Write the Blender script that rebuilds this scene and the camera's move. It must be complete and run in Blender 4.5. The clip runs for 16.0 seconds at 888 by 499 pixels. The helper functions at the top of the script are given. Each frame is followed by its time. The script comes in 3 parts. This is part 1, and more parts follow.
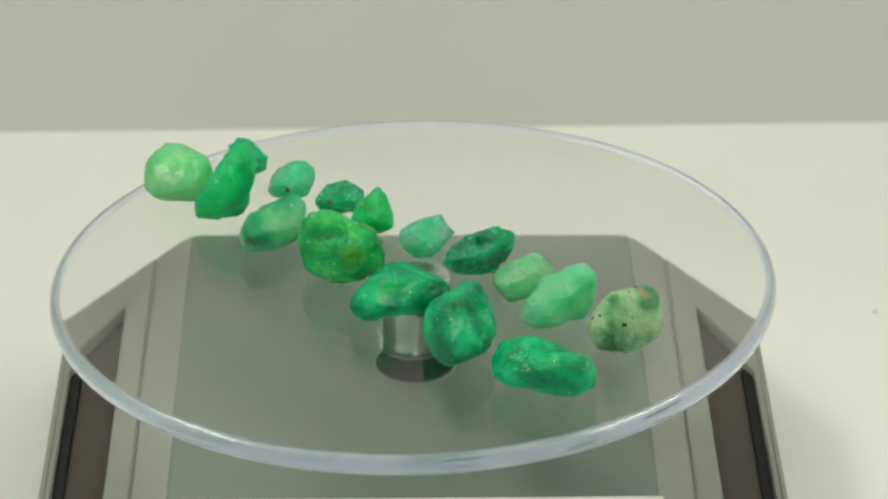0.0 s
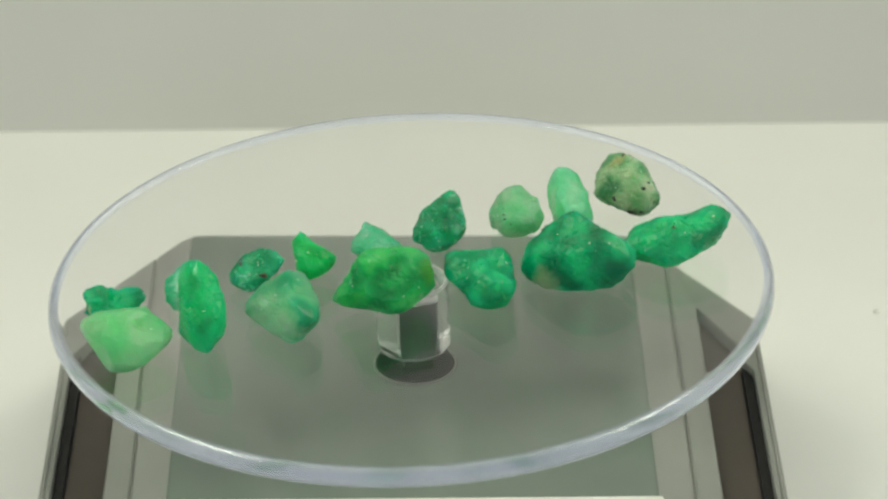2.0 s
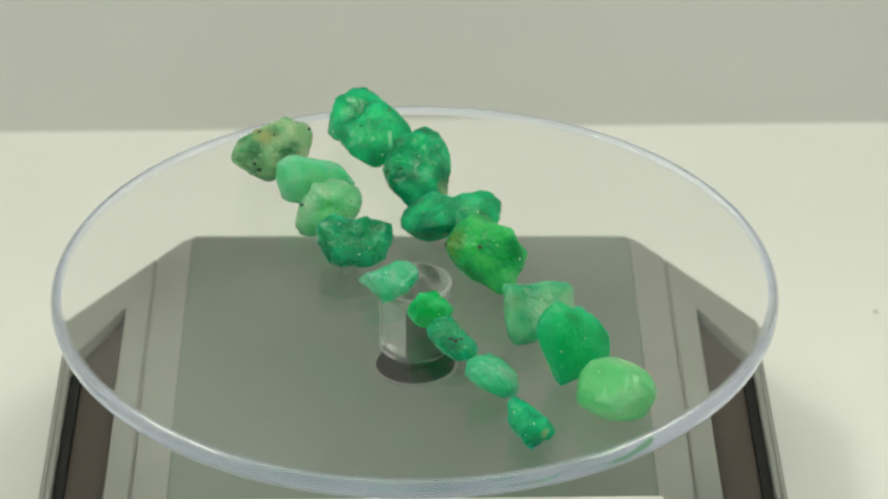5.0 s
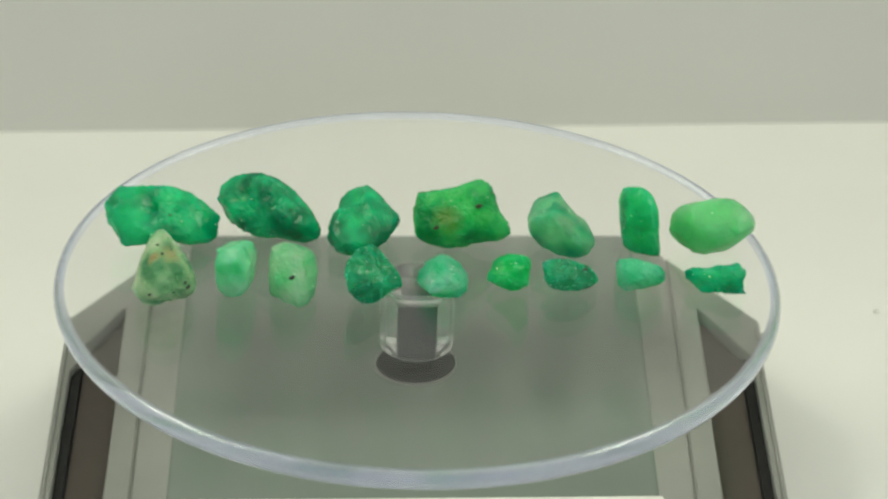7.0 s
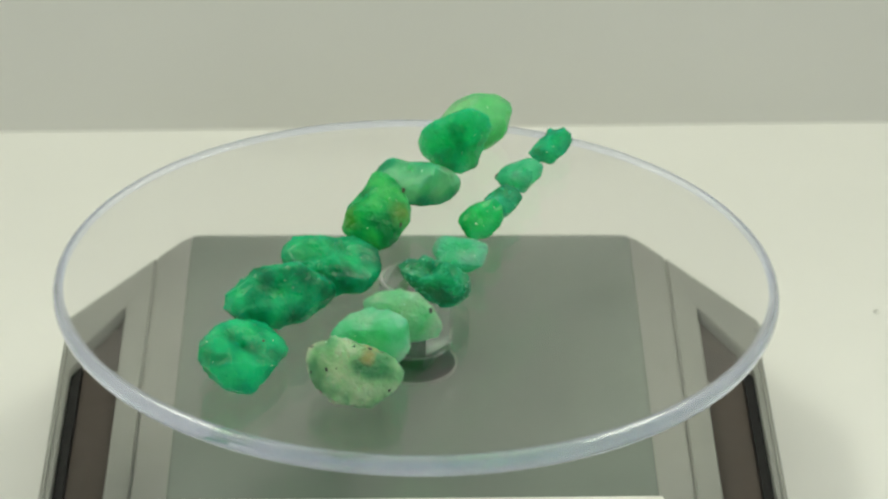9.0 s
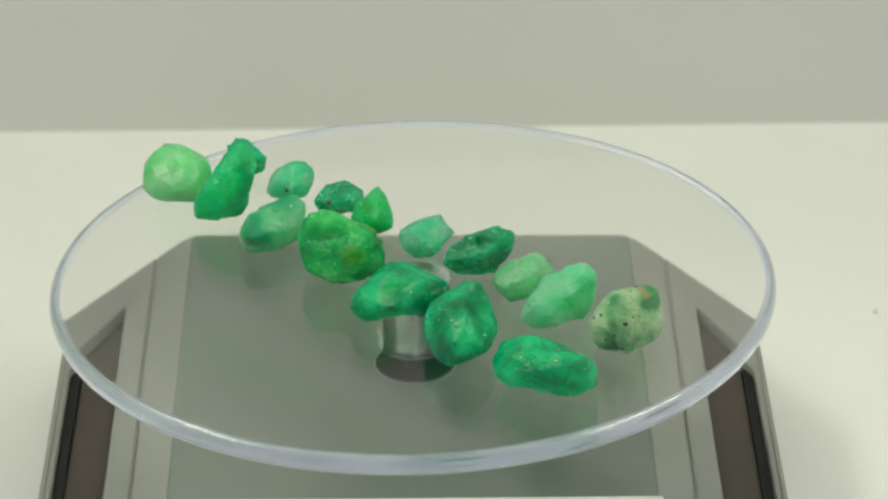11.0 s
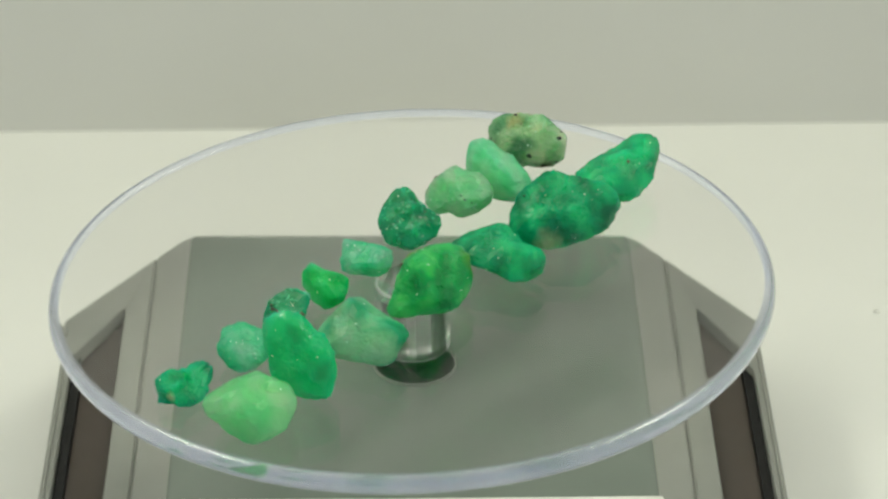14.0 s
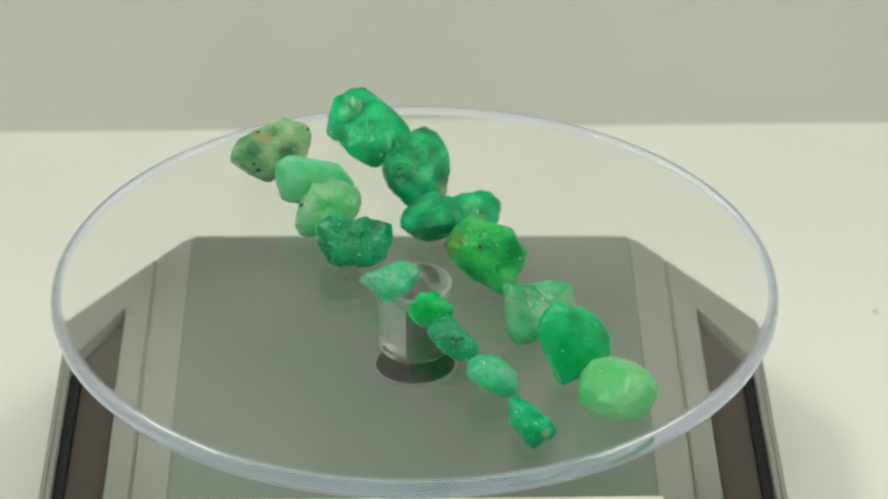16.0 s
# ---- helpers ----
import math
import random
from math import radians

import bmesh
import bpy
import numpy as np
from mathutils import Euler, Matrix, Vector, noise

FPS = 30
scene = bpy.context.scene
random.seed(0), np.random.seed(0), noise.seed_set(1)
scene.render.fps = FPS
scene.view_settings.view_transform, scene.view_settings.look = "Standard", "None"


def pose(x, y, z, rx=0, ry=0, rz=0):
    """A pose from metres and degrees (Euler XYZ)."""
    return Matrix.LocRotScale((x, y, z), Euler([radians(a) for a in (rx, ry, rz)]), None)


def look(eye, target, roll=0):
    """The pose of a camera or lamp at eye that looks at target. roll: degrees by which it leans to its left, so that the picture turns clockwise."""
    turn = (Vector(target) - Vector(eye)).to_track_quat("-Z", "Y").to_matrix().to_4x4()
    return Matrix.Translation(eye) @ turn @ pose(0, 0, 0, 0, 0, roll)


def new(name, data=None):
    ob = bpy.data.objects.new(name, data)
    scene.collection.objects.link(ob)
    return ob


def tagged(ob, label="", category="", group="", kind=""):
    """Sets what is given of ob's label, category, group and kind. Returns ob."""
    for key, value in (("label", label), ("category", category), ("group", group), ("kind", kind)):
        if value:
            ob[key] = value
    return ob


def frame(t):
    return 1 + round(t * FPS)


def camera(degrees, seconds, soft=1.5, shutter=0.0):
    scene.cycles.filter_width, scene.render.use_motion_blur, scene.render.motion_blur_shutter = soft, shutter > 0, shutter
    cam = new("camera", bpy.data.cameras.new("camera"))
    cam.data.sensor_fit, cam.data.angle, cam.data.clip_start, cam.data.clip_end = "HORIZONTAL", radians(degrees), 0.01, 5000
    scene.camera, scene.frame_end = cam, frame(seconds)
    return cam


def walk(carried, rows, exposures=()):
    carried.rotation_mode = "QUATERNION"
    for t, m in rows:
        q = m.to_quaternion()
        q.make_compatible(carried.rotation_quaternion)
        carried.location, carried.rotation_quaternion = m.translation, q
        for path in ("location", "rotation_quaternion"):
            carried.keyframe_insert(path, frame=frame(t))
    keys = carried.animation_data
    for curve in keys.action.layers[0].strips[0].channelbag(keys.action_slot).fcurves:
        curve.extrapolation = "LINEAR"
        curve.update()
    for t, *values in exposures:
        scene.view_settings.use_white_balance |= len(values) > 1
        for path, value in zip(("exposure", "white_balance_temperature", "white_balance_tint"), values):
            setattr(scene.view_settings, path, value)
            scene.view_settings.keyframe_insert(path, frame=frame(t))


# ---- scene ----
# Rough emeralds on the clear plate of a slowly turning solar display stand, in a white light box.
SECONDS = 16.0
PERIOD = 10.99            # seconds for one turn of the plate
DECK = 0.018              # height of the stand's top
TILT, HIGH = 1.87, -64.0  # the plate's lean and the side that stands high, degrees

cam = camera(17.636, SECONDS, soft=2.5)
eye = Vector((0.0, -0.3775, 0.25))
pitch, yaw = radians(29.092), radians(0.6865)
ahead = Vector((math.sin(yaw) * math.cos(pitch), math.cos(yaw) * math.cos(pitch), -math.sin(pitch)))
view = look(eye, eye + ahead, -0.33)
walk(cam, [(0.0, view), (SECONDS, view)])

scene.cycles.max_bounces, scene.cycles.glossy_bounces, scene.cycles.transmission_bounces = 40, 40, 40

# ---- light: a lamp panel in the light box's ceiling, dim bluish room light at the open front ----
world = bpy.data.worlds.new("room")
scene.world = world
world.use_nodes = True
world.node_tree.nodes["Background"].inputs[0].default_value = (0.60, 0.65, 0.76, 1)
world.node_tree.nodes["Background"].inputs[1].default_value = 0.85


def panel_lamp(place, aim, sx, sy, watts, colour):
    data = bpy.data.lights.new("lamp_panel", "AREA")
    data.shape, data.size, data.size_y, data.energy, data.color = "RECTANGLE", sx, sy, watts, colour
    ob = new("lamp_panel", data)
    ob.matrix_world = look(place, aim)
    return ob


panel_lamp((-0.186, 0.02, 0.290), (0, 0.0, 0.06), 0.20, 0.06, 0.342, (0.98, 1.0, 0.825))
panel_lamp((0.186, 0.02, 0.290), (0, 0.0, 0.06), 0.20, 0.06, 0.342, (0.98, 1.0, 0.825))
panel_lamp((0, -0.04, 0.392), (0, -0.04, 0.0), 0.34, 0.24, 0.170, (0.98, 1.0, 0.825))


# ---- materials ----
def nodes_of(name):
    m = bpy.data.materials.new(name)
    m.use_nodes = True
    nt = m.node_tree
    return m, nt, nt.nodes["Principled BSDF"]


def ramp(nt, fac, stops):
    r = nt.nodes.new("ShaderNodeValToRGB")
    el = r.color_ramp.elements
    while len(el) < len(stops):
        el.new(0.5)
    for e, (p, c) in zip(el, stops):
        e.position, e.color = p, (*c, 1)
    nt.links.new(fac, r.inputs[0])
    return r.outputs[0]


def noise_node(nt, scale, detail=4.0, rough=0.55, space="Object", offset=0.0):
    tc = nt.nodes.new("ShaderNodeTexCoord")
    mp = nt.nodes.new("ShaderNodeMapping")
    mp.inputs["Location"].default_value = (offset, offset * 0.7, -offset)
    n = nt.nodes.new("ShaderNodeTexNoise")
    n.inputs["Scale"].default_value, n.inputs["Detail"].default_value, n.inputs["Roughness"].default_value = scale, detail, rough
    nt.links.new(tc.outputs[space], mp.inputs[0])
    nt.links.new(mp.outputs[0], n.inputs["Vector"])
    return n.outputs[0]


def bump(nt, bsdf, height, strength, distance):
    b = nt.nodes.new("ShaderNodeBump")
    b.inputs["Strength"].default_value, b.inputs["Distance"].default_value = strength, distance
    nt.links.new(height, b.inputs["Height"])
    nt.links.new(b.outputs[0], bsdf.inputs["Normal"])


def surface(name, dark, light, scale, rough=0.5, metal=0.0, relief=0.0, fine=3000.0, spec=0.5):
    """An opaque surface: two tones at one scale, a fine grain and a little wear in its gloss."""
    m, nt, b = nodes_of(name)
    nt.links.new(ramp(nt, noise_node(nt, scale), [(0.35, dark), (0.65, light)]), b.inputs["Base Color"])
    nt.links.new(ramp(nt, noise_node(nt, scale * 3.1, 5), [(0.3, (rough * 0.85,) * 3), (0.7, (rough * 1.15,) * 3)]), b.inputs["Roughness"])
    b.inputs["Metallic"].default_value = metal
    b.inputs["Specular IOR Level"].default_value = spec
    if relief:
        bump(nt, b, noise_node(nt, fine, 3), 0.35, relief)
    return m


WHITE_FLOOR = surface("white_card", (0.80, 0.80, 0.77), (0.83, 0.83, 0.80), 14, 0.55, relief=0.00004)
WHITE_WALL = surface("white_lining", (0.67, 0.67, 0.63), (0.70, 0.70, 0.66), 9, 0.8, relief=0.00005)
# Tones of the two added, unseen walls that plate and deck reflect.
UNSEEN_PALE = surface("unseen_pale_wall", (0.42, 0.42, 0.40), (0.45, 0.45, 0.43), 8, 0.8)
UNSEEN_GREY = surface("unseen_grey_wall", (0.155, 0.155, 0.147), (0.177, 0.177, 0.169), 8, 0.8)
GREY_CASE = surface("grey_plastic", (0.215, 0.220, 0.200), (0.232, 0.237, 0.217), 60, 0.40, relief=0.00001)
# The green tint paints light that falls through the emeralds onto the deck.
GREY_DECK = surface("grey_deck", (0.133, 0.159, 0.136), (0.143, 0.169, 0.146), 45, 0.22, spec=0.7)
LIT_EDGE = surface("lit_edge_plastic", (0.62, 0.62, 0.58), (0.70, 0.70, 0.66), 80, 0.3)
CELL = surface("solar_cell", (0.052, 0.040, 0.032), (0.056, 0.043, 0.035), 60, 0.38)
GAP_SHADOW = surface("gap_shadow", (0.008, 0.008, 0.008), (0.011, 0.011, 0.011), 120, 0.5, relief=0.00001, spec=0.2)
HUB = surface("black_hub", (0.003, 0.003, 0.0035), (0.006, 0.006, 0.007), 200, 0.5, spec=0.08)
PEG = surface("black_peg", (0.004, 0.004, 0.0045), (0.008, 0.008, 0.009), 300, 0.4, spec=0.15)


def clear(name, tint, rough, passes=1.0):
    m, nt, b = nodes_of(name)
    b.inputs["Base Color"].default_value = (*tint, 1)
    b.inputs["Transmission Weight"].default_value = passes
    b.inputs["IOR"].default_value = 1.49
    b.inputs["Roughness"].default_value = rough
    return m


# Some white mixed in, in place of the light the post guides inside.
LIT_ACRYLIC = clear("lit_post_acrylic", (0.97, 0.98, 0.99), 0.008, 0.95)
# Whiter mix that paints the bright reflected rings at the post's rounded ends.
BRIGHT_RING_ACRYLIC = clear("bright_ring_acrylic", (0.97, 0.98, 0.99), 0.15, 0.65)
WORN_ACRYLIC = clear("wiped_acrylic", (0.998, 0.999, 1.0), 0.045)


def ground_edge():
    """The rim of the disc: cut acrylic, milky with a bluish cast, under a polish."""
    m, nt, b = nodes_of("acrylic_rim")
    nt.links.new(ramp(nt, noise_node(nt, 160, 5), [(0.35, (0.70, 0.75, 0.96)), (0.65, (0.74, 0.79, 0.975))]), b.inputs["Base Color"])
    b.inputs["Transmission Weight"].default_value = 0.86
    b.inputs["Roughness"].default_value = 0.25
    b.inputs["IOR"].default_value = 1.49
    b.inputs["Coat Weight"].default_value = 0.8
    b.inputs["Coat Roughness"].default_value = 0.13
    return m


RIM = ground_edge()


def emerald(name, deep, mid, pale, clarity=0.46, rough=0.22, seed=0.0, veil=0.55, size=240.0, skin=0.16, gloss=0.08, patches=()):
    """Rough beryl: green body that scatters light within, cloudy veils, grainy broken skin with glints.
    patches: cloudy or painted-light places inside the stone as x, y, z, reach (mm) and colour."""
    m, nt, b = nodes_of(name)
    big = noise_node(nt, size, 1.6, 0.45, offset=seed)
    colour = ramp(nt, big, [(0.34, deep), (0.50, mid), (veil + 0.14, pale)])
    for x, y, z, reach, tone in patches:
        tc = nt.nodes.new("ShaderNodeTexCoord")
        warp = nt.nodes.new("ShaderNodeVectorMath")
        warp.operation = "DISTANCE"
        warp.inputs[1].default_value = (x * 0.001, y * 0.001, z * 0.001)
        nt.links.new(tc.outputs["Object"], warp.inputs[0])
        wobble = nt.nodes.new("ShaderNodeMath")
        wobble.operation = "MULTIPLY_ADD"
        wobble.inputs[1].default_value = reach * 0.001
        nt.links.new(noise_node(nt, 600, 3, offset=seed + x), wobble.inputs[0])
        nt.links.new(warp.outputs["Value"], wobble.inputs[2])
        fade = nt.nodes.new("ShaderNodeMapRange")
        fade.inputs["From Min"].default_value, fade.inputs["From Max"].default_value = reach * 0.0008, reach * 0.0017
        fade.inputs["To Min"].default_value, fade.inputs["To Max"].default_value = 1.0, 0.0
        nt.links.new(wobble.outputs[0], fade.inputs["Value"])
        mix = nt.nodes.new("ShaderNodeMix")
        mix.data_type = "RGBA"
        nt.links.new(fade.outputs[0], mix.inputs["Factor"])
        nt.links.new(colour, mix.inputs["A"])
        mix.inputs["B"].default_value = (*tone, 1)
        colour = mix.outputs["Result"]
    grainy = nt.nodes.new("ShaderNodeMix")
    grainy.data_type, grainy.blend_type = "RGBA", "MULTIPLY"
    grainy.inputs["Factor"].default_value = 1.0
    nt.links.new(colour, grainy.inputs["A"])
    nt.links.new(ramp(nt, noise_node(nt, 950, 4, 0.6, offset=seed + 3), [(0.32, (0.95,) * 3), (0.58, (1.0,) * 3)]), grainy.inputs["B"])
    nt.links.new(grainy.outputs["Result"], b.inputs["Base Color"])
    nt.links.new(ramp(nt, noise_node(nt, 800, 3, offset=seed + 1), [(0.35, (rough * 0.75,) * 3), (0.65, (rough * 1.2,) * 3)]), b.inputs["Roughness"])
    b.inputs["Subsurface Weight"].default_value = 1.0
    b.inputs["Subsurface Radius"].default_value = (0.35, 1.0, 0.65)
    b.inputs["Subsurface Scale"].default_value = 0.010
    b.inputs["IOR"].default_value = 1.57
    b.inputs["Specular IOR Level"].default_value = gloss
    b.inputs["Transmission Weight"].default_value = clarity
    grain = noise_node(nt, 1300, 6, 0.66, offset=seed + 2)
    bump(nt, b, grain, skin, 0.00025)
    return m


# ---- mesh helpers ----
def mesh_object(name, bm, material, parent=None, label="", smooth=None):
    me = bpy.data.meshes.new(name)
    bm.normal_update()
    bm.to_mesh(me)
    bm.free()
    me.materials.append(material)
    if smooth is not None:
        me.shade_smooth()
        if smooth < 180:
            me.set_sharp_from_angle(angle=radians(smooth))
    ob = new(name, me)
    if parent is not None:
        ob.parent = parent
    if label:
        tagged(ob, label)
    return ob


def part(name, bm, material, parent, label="", smooth=30):
    return mesh_object(name, bm, material, parent, label, smooth)


def empty(name, m=None):
    ob = new(name)
    ob.empty_display_size = 0.01
    if m is not None:
        ob.matrix_world = m
    return ob


def prism(outline, z0, z1, edge=0.0, steps=2):
    """An upright slab over an outline, its upper edges rounded."""
    bm = bmesh.new()
    base = bm.faces.new([bm.verts.new((x, y, z0)) for x, y in outline])
    base.normal_update()
    if base.normal.z > 0:
        base.normal_flip()
    lifted = bmesh.ops.extrude_face_region(bm, geom=[base])
    top = [v for v in lifted["geom"] if isinstance(v, bmesh.types.BMVert)]
    for v in top:
        v.co.z = z1
    if edge:
        edges = [e for e in bm.edges if all(abs(v.co.z - z1) < 1e-7 for v in e.verts)]
        bmesh.ops.bevel(bm, geom=edges, offset=edge, segments=steps, profile=0.5, affect="EDGES")
    bmesh.ops.recalc_face_normals(bm, faces=bm.faces)
    return bm


def lathe(profile, steps):
    """A closed body of revolution about z; the profile runs from the axis below to the axis above."""
    bm = bmesh.new()
    rings = []
    for r, z in profile:
        if r < 1e-7:
            rings.append([bm.verts.new((0, 0, z))])
        else:
            rings.append([bm.verts.new((r * math.cos(2 * math.pi * i / steps), r * math.sin(2 * math.pi * i / steps), z)) for i in range(steps)])
    for a, b in zip(rings, rings[1:]):
        for i in range(steps):
            j = (i + 1) % steps
            if len(a) == 1:
                bm.faces.new((a[0], b[j], b[i]))
            elif len(b) == 1:
                bm.faces.new((a[i], a[j], b[0]))
            else:
                bm.faces.new((a[i], a[j], b[j], b[i]))
    bmesh.ops.recalc_face_normals(bm, faces=bm.faces)
    return bm


def box(x0, x1, y0, y1, z0, z1, edge=0.0):
    return prism([(x0, y0), (x1, y0), (x1, y1), (x0, y1)], z0, z1, edge)


def mirrored(outline, side):
    return [(x * side, y) for x, y in outline]


# ---- the light box: floor, backdrop, walls, ceiling ----
BACK_Y, WALL_Y, HALF, TOP, FRONT = 0.1205, 0.150, 0.20, 0.40, -0.75


def light_box():
    tagged(mesh_object("floor", box(-HALF, HALF, FRONT, WALL_Y, -0.004, 0.0), WHITE_FLOOR), "white matt card floor of a photo light box", "floor", kind="structure")
    bm = bmesh.new()
    profile = [(BACK_Y - 0.0008, -0.0006)]
    for k in range(6):
        a = math.pi / 2 * k / 5
        profile.append((BACK_Y - 0.0008 + 0.0008 * math.sin(a), -0.0001 + 0.0008 * (1 - math.cos(a))))
    profile += [(BACK_Y, 0.048), (BACK_Y + 0.002, 0.048), (BACK_Y + 0.002, -0.0006)]
    ends = [[bm.verts.new((x, y, z)) for y, z in profile] for x in (-HALF, HALF)]
    for i in range(len(profile)):
        j = (i + 1) % len(profile)
        bm.faces.new((ends[0][i], ends[0][j], ends[1][j], ends[1][i]))
    bm.faces.new(ends[0])
    bm.faces.new(ends[1])
    bmesh.ops.recalc_face_normals(bm, faces=bm.faces)
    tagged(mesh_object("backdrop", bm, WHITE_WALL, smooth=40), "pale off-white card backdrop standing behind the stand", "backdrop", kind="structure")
    # Unseen grey wall, added to keep the reflections in plate and deck dark.
    tagged(mesh_object("reflected_wall_dark", box(-HALF, HALF, WALL_Y, WALL_Y + 0.004, -0.004, 0.085), UNSEEN_GREY), "added unseen grey wall behind the backdrop that keeps reflections dark", "wall", kind="structure")
    # Unseen pale wall, added as a reflector to brighten the plate.
    tagged(mesh_object("reflected_wall_pale", box(-HALF, HALF, WALL_Y, WALL_Y + 0.004, 0.085, TOP), UNSEEN_PALE), "added unseen pale wall above the grey one that brightens the plate's reflection", "wall", kind="structure")
    for name, x in (("wall_left", -HALF), ("wall_right", HALF)):
        x0, x1 = (x - 0.004, x) if x < 0 else (x, x + 0.004)
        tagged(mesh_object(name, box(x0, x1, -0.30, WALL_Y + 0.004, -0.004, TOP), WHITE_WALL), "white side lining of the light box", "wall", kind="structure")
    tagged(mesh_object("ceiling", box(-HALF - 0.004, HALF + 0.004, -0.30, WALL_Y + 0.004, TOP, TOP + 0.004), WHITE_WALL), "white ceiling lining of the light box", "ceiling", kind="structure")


light_box()


# ---- the solar display stand ----
def rounded(outline, r, which=None):
    """The outline with its corners (or those named) rounded, over at most r along each side."""
    out = []
    for i, (x, y) in enumerate(outline):
        if which is not None and i not in which:
            out.append((x, y))
            continue
        p = Vector((x, y))
        a, c = Vector(outline[i - 1]) - p, Vector(outline[(i + 1) % len(outline)]) - p
        a, c = p + a.normalized() * min(r, a.length * 0.4), p + c.normalized() * min(r, c.length * 0.4)
        for k in range(6):
            t = k / 5
            out.append(tuple(a.lerp(p, t).lerp(p.lerp(c, t), t)))
    return out


def true_to_mould(bm):
    """The moulding narrows a little to the front, and its back edge runs slightly askew."""
    for v in bm.verts:
        v.co.x *= 1 + 0.3 * v.co.y
        if v.co.y > 0:
            v.co.y -= 0.024 * v.co.x
    return bm


def stand():
    root = empty("turntable_stand", pose(-0.0006, 0, 0))
    tagged(root, "grey plastic solar display stand with chamfered corners on white card", "display stand")
    back = 0.0417
    outline = [(-0.0362, back), (-0.0547, 0.0130), (-0.0547, -0.058), (0.0547, -0.058), (0.0547, 0.0130), (0.0362, back)]
    part("case", true_to_mould(prism(rounded(outline, 0.003, (0, 5)), 0.0, DECK - 0.0034, 0.0)), GREY_CASE, root)
    deck = [(-0.0362, back), (-0.0412, 0.0341), (-0.0412, -0.058), (0.0412, -0.058), (0.0412, 0.0341), (0.0362, back)]
    part("deck", true_to_mould(prism(rounded(deck, 0.003, (0, 5)), DECK - 0.0034, DECK - 0.0003, 0.0003)), GREY_CASE, root, "satin grey plastic deck")
    part("deck_plate", true_to_mould(prism(rounded([(-0.0360, -0.0346), (0.0360, -0.0346), (0.0360, back - 0.0006), (-0.0360, back - 0.0006)], 0.0012), DECK - 0.0005, DECK - 0.0001, 0.0002)), GREY_DECK, root, "glossier grey plate let into the deck, tinted for green light from the emeralds")
    # Strip coloured pale to paint the highlight on the front frame's edge.
    part("front_edge", true_to_mould(prism(rounded([(-0.0372, -0.0362), (0.0366, -0.0367), (0.0366, -0.0347), (-0.0372, -0.0342)], 0.0006), DECK - 0.0006, DECK + 0.0003, 0.0003)), LIT_EDGE, root, "plastic edging strip coloured pale as the edge's highlight")
    frame_outline = [(0.0415, 0.0334), (0.0547, 0.0130), (0.0547, -0.058), (0.0530, -0.058), (0.0530, 0.0012), (0.0453, 0.0175), (0.0453, -0.058), (0.0415, -0.058)]
    for side in (-1, 1):
        part("side_frame", true_to_mould(prism(rounded(mirrored(frame_outline, side), 0.0009, (1, 5)), DECK - 0.0034, DECK, 0.0004)), GREY_CASE, root)
        part("seam", true_to_mould(prism(mirrored([(0.0407, 0.0347), (0.0420, 0.0325), (0.0420, -0.0575), (0.0407, -0.0575)], side), DECK - 0.0030, DECK - 0.0007)), GREY_CASE, root, "narrow groove between deck and side frame")
        cell = [(0.0455, 0.0168), (0.0513, 0.0045), (0.0513, -0.0575), (0.0455, -0.0575)]
        part("solar_panel", true_to_mould(prism(mirrored(cell, side), DECK - 0.0034, DECK - 0.0022)), CELL, root, "dark brown solar cell strip in a slot")
        # Black strip laid in the gap beside the cell to paint its shadow.
        gap_strip = [(0.0514, 0.0040), (0.0528, 0.0012), (0.0528, -0.0575), (0.0514, -0.0575)]
        part("gap_strip", true_to_mould(prism(mirrored(gap_strip, side), DECK - 0.0034, DECK - 0.0012)), GAP_SHADOW, root, "black strip that paints the shadow in the gap along the solar cell")
        rail = [(0.0538, 0.0105), (0.05445, 0.0105), (0.05445, -0.0578), (0.0538, -0.0578)]
        part("side_rail", true_to_mould(prism(mirrored(rail, side), DECK - 0.0006, DECK + 0.0005, 0.0003)), GREY_CASE, root)
    hub = lathe([(0, DECK - 0.0002), (0.00615, DECK - 0.0002), (0.00615, DECK + 0.0002), (0.0059, DECK + 0.0004), (0, DECK + 0.0004)], 64)
    for v in hub.verts:
        v.co.x += 0.0006
    part("spindle_hub", hub, HUB, root, "black round hub below the clear post")
    # Lighter ring added round the hub for the glint on its edge.
    glint_ring = lathe([(0.00615, DECK - 0.0002), (0.0064, DECK - 0.0002), (0.0064, DECK + 0.0001), (0.00628, DECK + 0.0003), (0.00615, DECK + 0.0003), (0.00615, DECK - 0.0002)], 64)
    for v in glint_ring.verts:
        v.co.x += 0.0006
    part("hub_glint_ring", glint_ring, GREY_CASE, root, "added thin grey ring that paints the glint round the hub's edge")
    return root


stand()


# ---- the turning plate on its clear post ----
PLATE_R, PLATE_Z, PLATE_T = 0.0549, 0.03627, 0.0032


